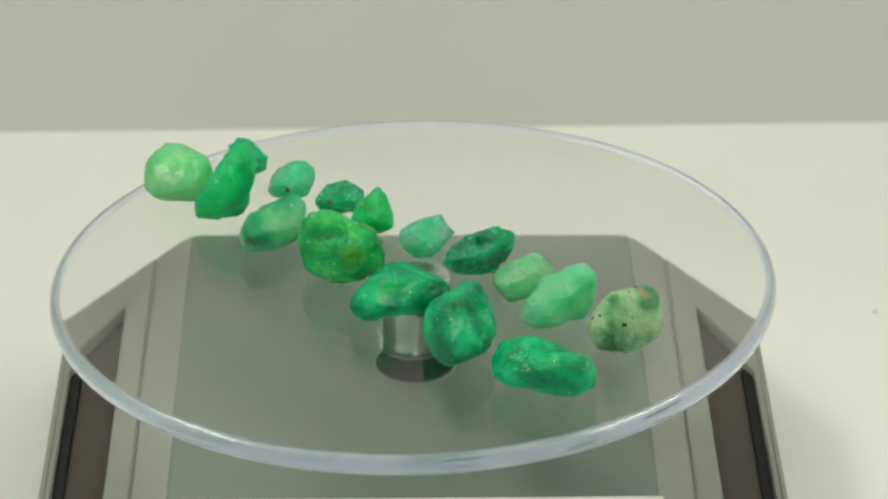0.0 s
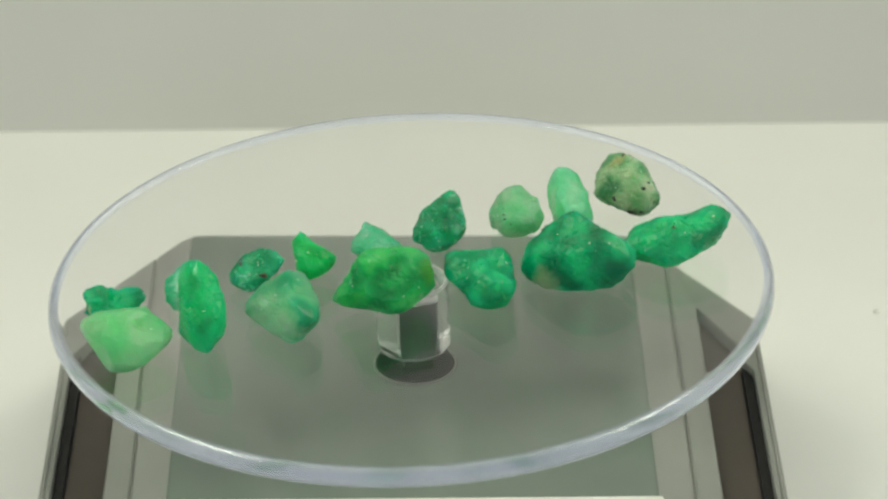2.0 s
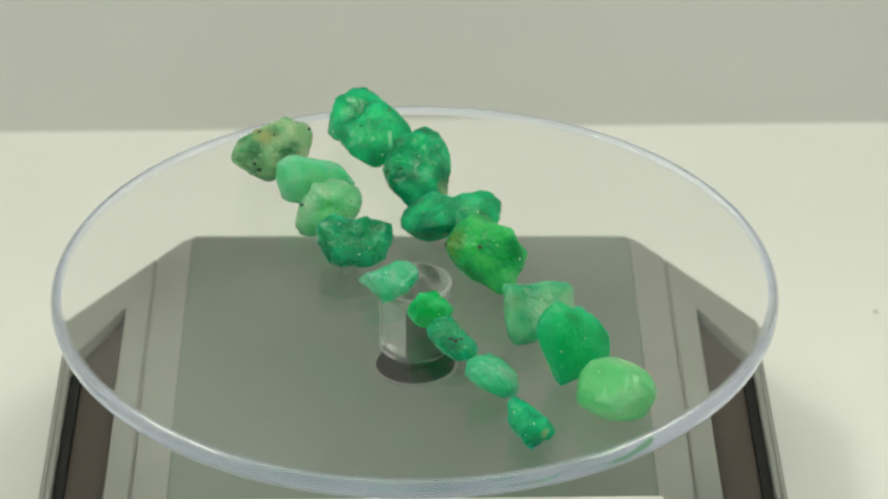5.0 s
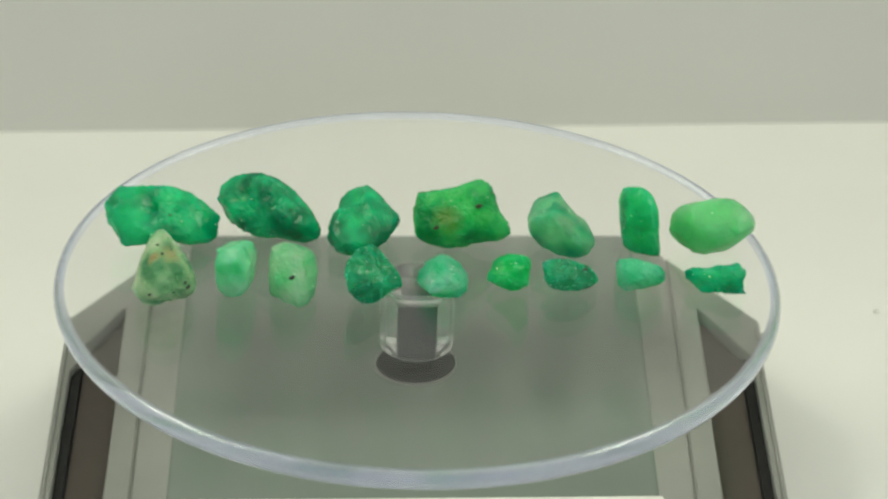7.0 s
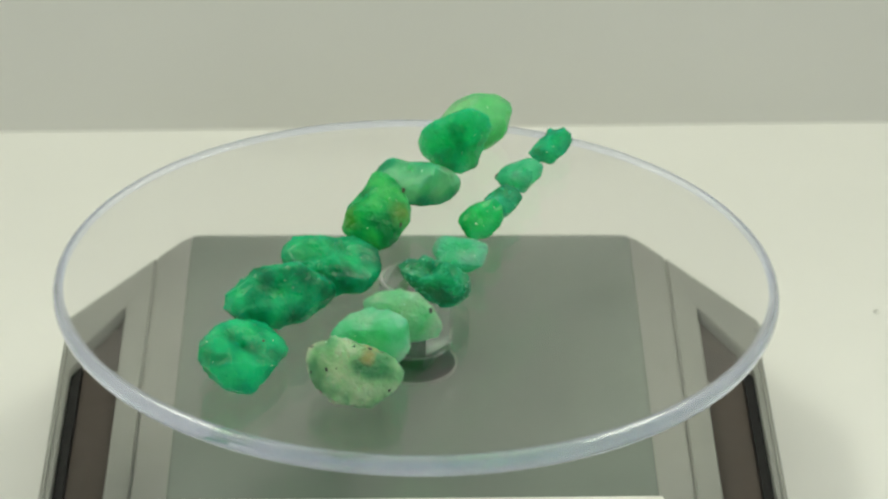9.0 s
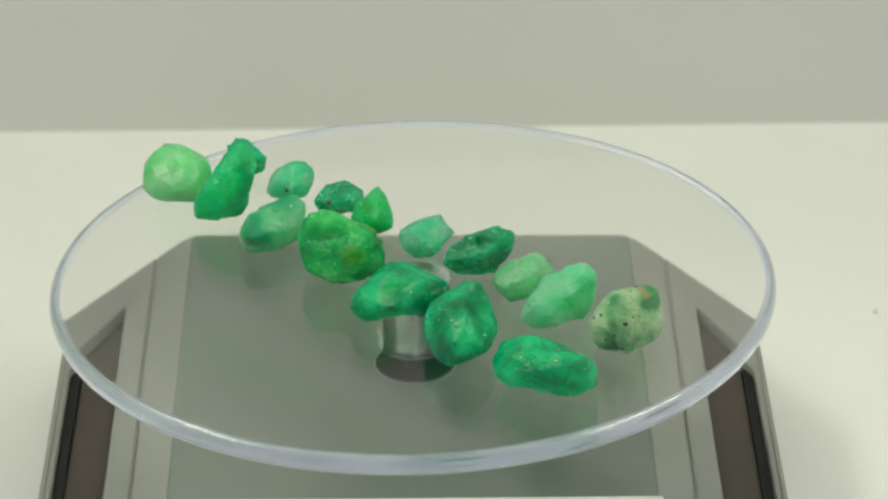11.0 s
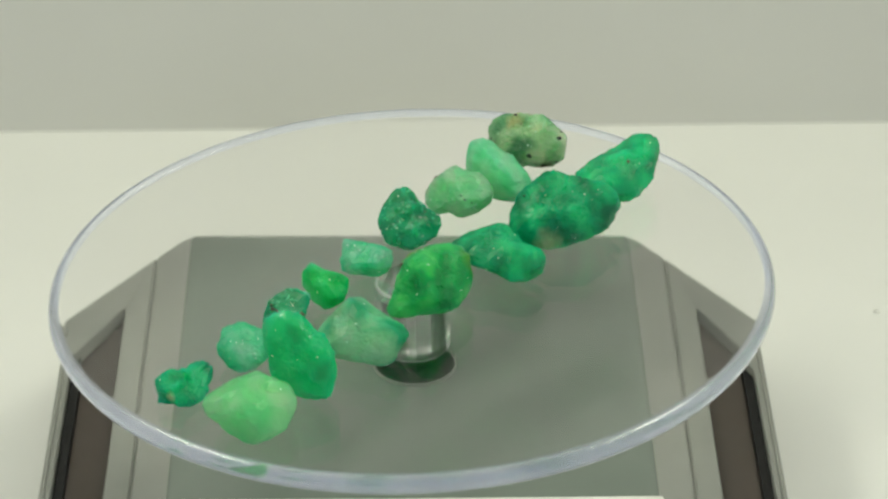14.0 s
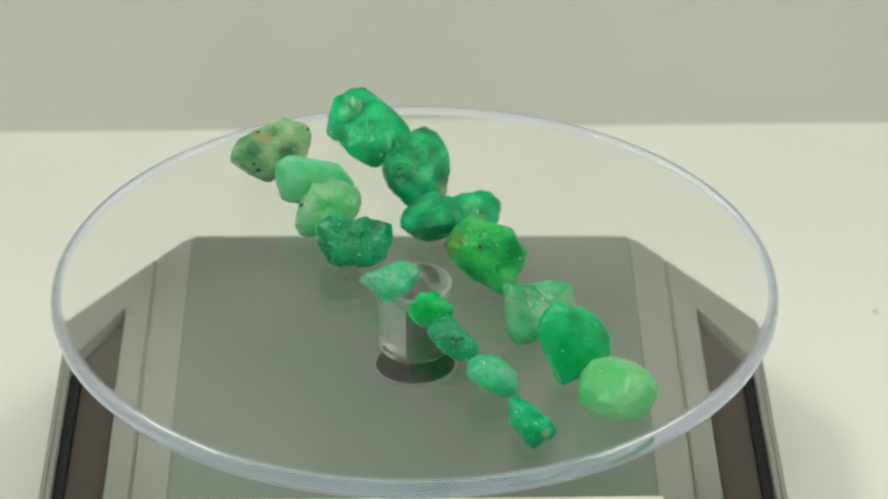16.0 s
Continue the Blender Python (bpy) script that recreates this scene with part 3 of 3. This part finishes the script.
# Corners (+) and notches (-) of each stone: azimuth, elevation, spread (degrees) and height (mm).
LOBES = {}
LOBES['L1'] = [(167, 22, 13, 0.48), (-9, -16, 13, 0.48), (-167, -22, 13, 0.48), (46, -30, 16, -0.96), (-102, -22, 15, -0.72), (-29, -61, 14, 0.6), (-122, 13, 14, 0.36), (35, -30, 15, -0.36), (12, 58, 18, -1.32), (-38, 19, 16, 0.72), (-62, -22, 14, 0.48), (128, -4, 16, 0.6), (31, -61, 16, -0.72), (153, 34, 12, -0.48), (26, -17, 16, 0.48), (69, -55, 16, -0.48)]
LOBES['L2'] = [(30, 61, 20, 1.08), (-27, 34, 17, -0.72), (112, 30, 16, -0.6), (149, -30, 14, 0.6), (112, -30, 12, 0.6), (61, -59, 14, -0.48)]
LOBES['L3'] = [(-168, -20, 14, 1.08), (175, 9, 12, -0.36), (-134, -52, 13, 0.36), (-30, -30, 15, 1.32), (-49, 0, 16, -0.72), (-139, 61, 14, 0.6), (131, 0, 12, 0.6), (150, 30, 14, -0.48), (115, 26, 15, 0.84), (-31, 30, 15, 0.96), (41, 61, 18, -0.36), (-150, -61, 13, 0.72), (-62, -22, 12, 0.6)]
LOBES['L4'] = [(171, 49, 13, 1.2), (-129, 61, 14, -0.84), (118, -22, 13, 1.08), (-65, 26, 14, 0.72), (135, 7, 14, -0.72), (78, -55, 14, -0.6), (141, -17, 13, 0.72), (127, 7, 14, -0.6), (171, -49, 14, -0.6), (69, -55, 14, 0.6)]
LOBES['L5'] = [(-84, 46, 14, 0.6), (-142, 34, 13, 1.2), (-6, 34, 13, 0.96), (-74, 61, 16, -0.72), (56, -49, 13, 0.72), (25, 49, 13, 0.6), (-110, 9, 13, 0.84), (-75, 49, 14, -0.6), (-155, -49, 13, 0.6), (123, 13, 12, 0.6)]
LOBES['L6'] = [(-96, 52, 13, 0.72), (-159, 59, 11, 0.72), (165, 46, 12, 0.48), (91, -49, 13, 0.84), (-3, -52, 13, 0.72), (-49, 0, 15, -0.6), (136, 9, 14, 0.24), (-84, 61, 13, -0.72), (-24, 49, 16, 0.6), (-138, 38, 16, 0.6), (69, -55, 14, 0.6)]
LOBES['L7'] = [(-102, 55, 12, -0.35), (137, 10, 12, 0.3), (-65, 26, 12, 0.2), (115, 26, 12, 0.4), (-19, 42, 12, 0.3), (-60, -17, 12, 0.3), (171, -49, 12, 0.3)]
LOBES['S1'] = [(-139, 61, 14, 0.4), (-30, -30, 14, 0.5), (109, -34, 14, 0.4), (-59, 17, 14, -0.4), (-42, 13, 11, 0.4), (-19, 42, 11, -0.3), (131, 0, 11, 0.4), (115, 26, 11, -0.3), (-45, -59, 11, -0.5), (-80, -46, 12, 0.4), (4, -58, 12, 0.4)]
LOBES['S2'] = [(-129, 24, 13, 0.6), (-100, -24, 13, 0.48), (78, 22, 13, 0.6), (50, -26, 13, 0.36), (173, 50, 13, 0.96), (-11, -48, 13, 0.96), (-71, 34, 13, 0.48), (109, -34, 14, -0.36), (4, 55, 11, 0.6), (74, 56, 11, 0.6), (-111, -58, 12, 0.48), (-176, -55, 12, 0.36)]
LOBES['S3'] = [(99, -44, 13, 1.2), (161, 42, 13, 0.72), (-79, 42, 13, 0.48), (-27, -34, 13, 0.48), (41, -61, 12, 0.24), (7, 56, 11, 0.6), (77, 55, 11, 0.48), (112, 30, 12, -0.48), (56, -49, 13, 0.96), (23, -13, 12, -0.48)]
LOBES['S4'] = [(12, 55, 13, 0.6), (-75, 49, 15, -0.72), (-107, 13, 13, 0.6), (-124, 16, 13, 0.6), (46, -30, 13, 0.48), (-129, 61, 13, 1.08), (157, 38, 16, -0.84), (122, -16, 12, 0.72), (96, -46, 16, -0.6), (-7, -50, 13, 0.96), (-49, 0, 15, -0.24), (-12, 48, 13, 1.2), (100, 42, 16, -0.72), (143, -22, 12, 0.48), (-151, 22, 13, 0.6), (3, 22, 13, 0.72), (-74, 61, 14, -0.48)]
LOBES['S5'] = [(-134, 42, 13, 0.72), (12, 7, 12, 0.6), (62, -52, 13, 0.72), (-37, 55, 12, -0.36), (50, 26, 13, 0.72), (-99, 26, 13, 0.6), (84, -30, 13, 0.48)]
LOBES['S6'] = [(-44, -9, 12, 0.6), (157, 38, 13, 0.48), (105, -38, 12, 0.36), (69, 58, 14, 0.96), (-24, 38, 16, -0.6), (-52, -4, 13, 0.72), (131, 0, 14, -0.36)]
LOBES['S7'] = [(-65, 26, 13, 0.6), (-32, -28, 13, 0.48), (146, 26, 12, 0.48), (-34, 26, 12, 0.36), (141, -17, 12, 0.36)]
LOBES['S8'] = [(-68, 30, 13, 0.48), (-9, -49, 12, 0.48), (141, 17, 12, 0.36), (50, 26, 12, 0.48), (-168, -55, 12, 0.48), (-180, -26, 12, 0.48)]
LOBES['S9'] = [(-135, 61, 15, -1.08), (31, -61, 14, -0.72), (153, 34, 13, 1.08), (112, -30, 13, 1.08), (-57, 13, 14, 0.6), (-30, -30, 12, 0.36), (115, 26, 14, 0.72), (21, 59, 16, -0.96), (-34, 26, 13, 0.84)]


def radius(co, d):
    """The shape's radius in metres for unit directions d (n x 3)."""
    total, k = np.zeros(len(d)), 0
    for deg in (6, 7):
        for i in range(deg + 1):
            for j in range(deg + 1 - i):
                total += co[k] * d[:, 0] ** i * d[:, 1] ** j * d[:, 2] ** (deg - i - j)
                k += 1
    return total * 0.001


def form_reach(key, d):
    """The stone's outline from its middle, in metres, for unit directions d: the lump, its flat faces, corners and notches."""
    centre, lift, co, faces = FORM[key]
    reach = np.maximum(radius(co, d), 0.0008) * 1.045
    for az, el, far in faces:
        az, el = radians(az), radians(el)
        facing = d @ np.array((math.cos(az) * math.cos(el), math.sin(az) * math.cos(el), math.sin(el)))
        reach = np.where(facing > 0.05, np.minimum(reach, far * 0.001 / np.maximum(facing, 0.05)), reach)
    for az, el, wide, high in LOBES[key]:
        az, el = radians(az), radians(el)
        facing = np.clip(d @ np.array((math.cos(az) * math.cos(el), math.sin(az) * math.cos(el), math.sin(el))), -1, 1)
        reach = np.maximum(reach + high * 0.001 * np.exp(-(np.degrees(np.arccos(facing)) / wide) ** 2), 0.0008)
    return reach


def stirred(bm, rnd, much):
    """Unit directions to a ball's points, each moved a little aside."""
    return np.array([(v.co + Vector((rnd.gauss(0, 1), rnd.gauss(0, 1), rnd.gauss(0, 1))) * much).normalized() for v in bm.verts])


def stone_mesh(key, rough, cuts, seed):
    """A broken crystal: its form in flat breaks of one to three millimetres, with a finely chipped skin."""
    lift = FORM[key][1]
    rnd = random.Random(seed)
    coarse = bmesh.new()
    bmesh.ops.create_icosphere(coarse, subdivisions=3, radius=1.0)
    d = stirred(coarse, rnd, 0.055)
    for v, p in zip(coarse.verts, d * form_reach(key, d)[:, None]):
        v.co = p
    breaks = BVHTree.FromBMesh(coarse)
    coarse.free()
    bm = bmesh.new()
    bmesh.ops.create_icosphere(bm, subdivisions=6, radius=1.0)
    off = Vector((seed * 3.7, seed * 1.9, -seed * 2.3))
    d = stirred(bm, rnd, 0.0025)
    reach = form_reach(key, d)
    for i, out in enumerate(d):
        at = breaks.ray_cast(Vector(out) * 0.03, -Vector(out))[0]
        if at is not None:
            reach[i] = 0.25 * reach[i] + 0.765 * at.length
    pts = d * reach[:, None]
    for _ in range(cuts):
        n = np.array((rnd.gauss(0, 1), rnd.gauss(0, 1), rnd.gauss(0.3, 0.8)))
        n /= np.linalg.norm(n)
        along = pts @ n
        cut = along.max() * rnd.uniform(0.965, 0.995)
        pts = pts - n * np.maximum(0.0, along - cut)[:, None]
    for v, p in zip(bm.verts, pts):
        p = Vector(p)
        out = p.normalized()
        warp = p + Vector((noise.noise(p * 500 + off), noise.noise(p * 500 - off), noise.noise(p * 500 + off * 2))) * 0.0006
        chip = noise.voronoi(warp * 900 - off)[1][0]
        step = noise.noise(chip * 6.1 + off)
        lean = noise.noise_vector(chip * 4.3 + off).dot(warp * 900 - off - chip) / 900
        grit = noise.fractal(p * 1900 + off, 1.0, 2.0, 3)
        q = p + out * rough * (0.00015 * step + 0.26 * lean + 0.00014 * grit)
        q.z = max(q.z, -lift * 0.001)
        v.co = q + Vector((0, 0, lift * 0.001))
    return bm


def skin_point(tree, out, lift):
    """Where the way out from the stone's middle leaves its skin, and the skin's slant there."""
    at, normal, _, _ = tree.ray_cast(out * 0.03 + Vector((0, 0, lift * 0.001)), -out)
    return (at, normal) if at is not None else (Vector((0, 0, lift * 0.001)), out)


def stone(key, label, material, rough=1.0, cuts=5, seed=1, marks=(), glint_chips=8):
    """marks: dark inclusions in the skin as azimuth, elevation (degrees), size (mm) and material."""
    centre, lift, co, faces = FORM[key]
    place = Vector((centre[0], centre[1], centre[2] - lift)) * 0.001
    ob = mesh_object("emerald", stone_mesh(key, rough, cuts, seed), material, smooth=38)
    ob.matrix_world = Matrix.Translation(place)
    tagged(ob, label, "emerald", group="rough emeralds on the plate")
    tree = BVHTree.FromPolygons([v.co for v in ob.data.vertices], [tuple(p.vertices) for p in ob.data.polygons])
    for k, (az, el, size, kind) in enumerate(marks):
        az, el = radians(az), radians(el)
        out = Vector((math.cos(az) * math.cos(el), math.sin(az) * math.cos(el), math.sin(el)))
        at, normal = skin_point(tree, out, lift)
        at.z = max(at.z, size * 0.0004)
        bm = bmesh.new()
        bmesh.ops.create_icosphere(bm, subdivisions=2, radius=size * 0.00042)
        for v in bm.verts:
            v.co *= 1 + 0.8 * noise.noise(v.co * 2600 + Vector((k + seed, 0, 0)))
        turn = normal.to_track_quat("Z", "Y").to_matrix()
        for v in bm.verts:
            v.co = turn @ Vector((v.co.x * 1.15, v.co.y * 0.85, v.co.z * 0.5)) + at
        part("inclusion", bm, kind, ob, "dark mineral speck", smooth=60)
    rnd = random.Random(seed + 100)
    # Tiny pale chips added on the skin to paint its glints.
    for k in range(glint_chips):
        az, el = rnd.uniform(-math.pi, math.pi), radians(rnd.uniform(-15, 60))
        out = Vector((math.cos(az) * math.cos(el), math.sin(az) * math.cos(el), math.sin(el)))
        at, normal = skin_point(tree, out, lift)
        bm = bmesh.new()
        bmesh.ops.create_icosphere(bm, subdivisions=1, radius=rnd.uniform(0.00005, 0.00014))
        turn = normal.to_track_quat("Z", "Y").to_matrix() @ Matrix.Rotation(rnd.uniform(0, 6), 3, "Z")
        for v in bm.verts:
            v.co = turn @ Vector((v.co.x * rnd.uniform(0.8, 1.9), v.co.y, v.co.z * 0.55)) + at
        part("glint_chip", bm, GLINT_TONE, ob, "added pale chip that paints a glint", smooth=20)
    STONES.append((ob, place))
    return ob


STONES = []
SPECK = surface("black_mineral", (0.006, 0.006, 0.005), (0.014, 0.013, 0.010), 900, 0.5)
RUST = surface("rusty_mineral", (0.035, 0.014, 0.007), (0.075, 0.035, 0.016), 900, 0.6)
GLINT_TONE = surface("painted_glint", (0.42, 0.78, 0.55), (0.66, 0.90, 0.74), 900, 0.12, spec=0.9)
PIT = surface("olive_mineral", (0.020, 0.026, 0.008), (0.045, 0.050, 0.014), 900, 0.6)
DEEP = ((0.0004, 0.35, 0.148), (0.0008, 0.59, 0.235), (0.012, 0.88, 0.33))
DARK = ((0.0003, 0.25, 0.112), (0.0007, 0.47, 0.195), (0.010, 0.80, 0.31))
VIVID = ((0.0006, 0.46, 0.16), (0.003, 0.72, 0.24), (0.020, 0.90, 0.31))
LIGHT = ((0.13, 0.74, 0.24), (0.21, 0.87, 0.32), (0.38, 0.94, 0.42))
TEAL = ((0.001, 0.28, 0.125), (0.003, 0.46, 0.205), (0.04, 0.76, 0.37))
CLEAR = ((0.03, 0.76, 0.30), (0.11, 0.93, 0.43), (0.36, 0.98, 0.58))
MINT = ((0.16, 0.74, 0.30), (0.28, 0.88, 0.40), (0.48, 0.94, 0.50))
PALE = ((0.10, 0.30, 0.14), (0.33, 0.57, 0.30), (0.64, 0.78, 0.48))

stone("L1", "long deep green rough emerald with a grainy skin", emerald("emerald_long", *DEEP, seed=1), 1.15, 5, 1, [(68, 27, 0.5, SPECK), (-172, 43, 0.7, PIT)])
stone("L2", "large deep green rough emerald with an olive patch", emerald("emerald_large", *DARK, seed=2, patches=[(-4.9, 3.3, 1.2, 2.4, (0.42, 0.56, 0.30))]), 1.15, 5, 2, [(78, 22, 0.5, SPECK), (65, 17, 0.4, SPECK)])
# The bright patch paints light coming through one corner of this stone.
stone("L3", "deep green angular rough emerald with a corner coloured as lit through", emerald("emerald_angular", *DARK, seed=3, patches=[(-3.6, -3.0, 2.0, 3.6, (0.02, 0.92, 0.28))]), 1.1, 9, 3)
stone("L4", "yellowish green rough emerald with two brown pits", emerald("emerald_pitted", (0.003, 0.33, 0.085), (0.010, 0.58, 0.14), (0.08, 0.84, 0.19), seed=4, patches=[(4.9, 2.1, 7.0, 2.6, (0.17, 0.40, 0.07)), (2.1, -5.8, 6.3, 2.2, (0.10, 0.46, 0.06))]), 1.2, 5, 4, [(9, 8, 1.1, PIT), (89, 37, 1.0, PIT)])
stone("L5", "cloudy green emerald with a pale band", emerald("emerald_banded", (0.004, 0.25, 0.115), (0.03, 0.52, 0.24), (0.26, 0.86, 0.42), seed=5, size=150, patches=[(-3.6, -2.6, 3.2, 2.4, (0.60, 0.92, 0.56)), (-4.6, -1.4, 3.2, 2.6, (0.42, 0.76, 0.45)), (-4.0, 2.8, 3.6, 4.6, (0.42, 0.80, 0.48)), (2.8, 3.6, 5.9, 2.2, (0.20, 0.55, 0.28))]), 0.5, 9, 5, glint_chips=3)
stone("L6", "upright bright green emerald crystal", emerald("emerald_upright", *VIVID, seed=6), 1.0, 5, 6)
stone("L7", "large smooth light green emerald", emerald("emerald_light", *LIGHT, seed=7, size=150), 0.3, 9, 7, glint_chips=2)
stone("S1", "pale mottled green emerald with black specks", emerald("emerald_mottled", *PALE, seed=8, clarity=0.25, patches=[(0.4, 2.1, 7.4, 1.8, (0.42, 0.44, 0.20)), (2.7, 0.9, 7.5, 1.2, (0.44, 0.38, 0.17)), (-4.2, -2.0, 0.8, 1.8, (0.06, 0.06, 0.03)), (-2.0, -4.2, 2.6, 1.5, (0.10, 0.15, 0.07))]), 1.35, 5, 8,
      [(-23, 83, 0.6, SPECK), (48, 61, 0.6, SPECK), (27, -6, 0.6, SPECK), (58, -4, 0.7, SPECK), (85, -7, 0.9, SPECK), (80, 4, 0.6, SPECK), (-140, 22, 0.8, SPECK), (-130, 28, 0.6, SPECK), (121, 68, 0.5, RUST), (171, -3, 0.9, SPECK), (-154, -28, 1.3, RUST), (-121, -5, 0.6, SPECK), (-110, 4, 0.5, SPECK), (-95, 18, 0.7, SPECK), (-100, -24, 0.8, RUST), (-75, 30, 0.5, SPECK), (-140, -18, 0.8, SPECK)])
stone("S2", "smooth light green emerald chip", emerald("emerald_chip", (0.12, 0.78, 0.32), (0.21, 0.91, 0.42), (0.36, 0.96, 0.50), seed=9, clarity=0.35), 0.4, 9, 9, glint_chips=3)
stone("S3", "pale mint emerald with a black inclusion", emerald("emerald_mint", *MINT, seed=10, patches=[(4.4, 2.9, 1.8, 2.0, (0.50, 0.86, 0.50))]), 0.8, 5, 10, [(42, 18, 0.9, SPECK), (-178, 15, 0.4, SPECK), (176, 23, 0.4, SPECK), (-165, 8, 0.35, SPECK)])
stone("S4", "dark green angular emerald with glints", emerald("emerald_dark", *TEAL, seed=11, rough=0.24, gloss=0.15), 0.85, 5, 11, [(-155, -12, 0.7, SPECK), (-135, -14, 0.5, SPECK)], glint_chips=9)
stone("S5", "clear pale blue-green emerald chip", emerald("emerald_clear", *CLEAR, seed=12, clarity=0.50, rough=0.2, gloss=0.2), 0.9, 7, 12, glint_chips=12)
stone("S6", "small vivid green emerald", emerald("emerald_vivid", (0.0005, 0.52, 0.11), (0.006, 0.84, 0.19), (0.05, 0.92, 0.26), seed=13), 0.6, 5, 13)
stone("S7", "dark blue-green emerald with rusty seams", emerald("emerald_seamed", *TEAL, seed=14, clarity=0.5, rough=0.24, gloss=0.15), 0.8, 5, 14, [(-129, 5, 1.2, RUST), (120, 29, 0.8, SPECK), (100, 36, 0.6, SPECK), (140, 30, 0.6, SPECK)])
stone("S8", "clear blue-green emerald chip with a brown speck", emerald("emerald_glassy", *CLEAR, seed=15, clarity=0.50, rough=0.2, gloss=0.2), 0.8, 7, 15, [(-98, 6, 1.0, RUST)], glint_chips=10)
stone("S9", "small knobby dark green emerald", emerald("emerald_knobby", *DEEP, seed=16, patches=[(-2.8, 2.1, 1.6, 0.8, (0.45, 0.68, 0.30))]), 1.4, 5, 16)


DUST = surface("grey_dust", (0.62, 0.62, 0.59), (0.68, 0.68, 0.65), 900, 0.8)


def dust_speck(x, y):
    bm = bmesh.new()
    bmesh.ops.create_icosphere(bm, subdivisions=2, radius=0.00055)
    for v in bm.verts:
        v.co *= 1 + 0.5 * noise.noise(v.co * 2500)
        v.co.z = v.co.z * 0.3 + 0.0001
    ob = mesh_object("dust_speck", bm, DUST, smooth=60)
    ob.matrix_world = pose(x, y, 0)
    return tagged(ob, "tiny grey dust speck on the white card floor", "dust")


dust_speck(0.0798, 0.0478)


# ---- what moves: the plate turns evenly, and carries the stones ----
def motions():
    high = radians(HIGH)
    lean = Matrix.Rotation(radians(TILT), 4, Vector((math.sin(high), -math.cos(high), 0)))
    times = [k * 0.1 for k in range(161)]
    turns = [(t, Matrix.Rotation(2 * math.pi * t / PERIOD, 4, "Z")) for t in times]
    walk(PLATE, [(t, Matrix.Translation((0, 0, DECK)) @ m @ lean) for t, m in turns])
    for ob, place in STONES:
        walk(ob, [(t, m @ Matrix.Translation(place)) for t, m in turns])


motions()
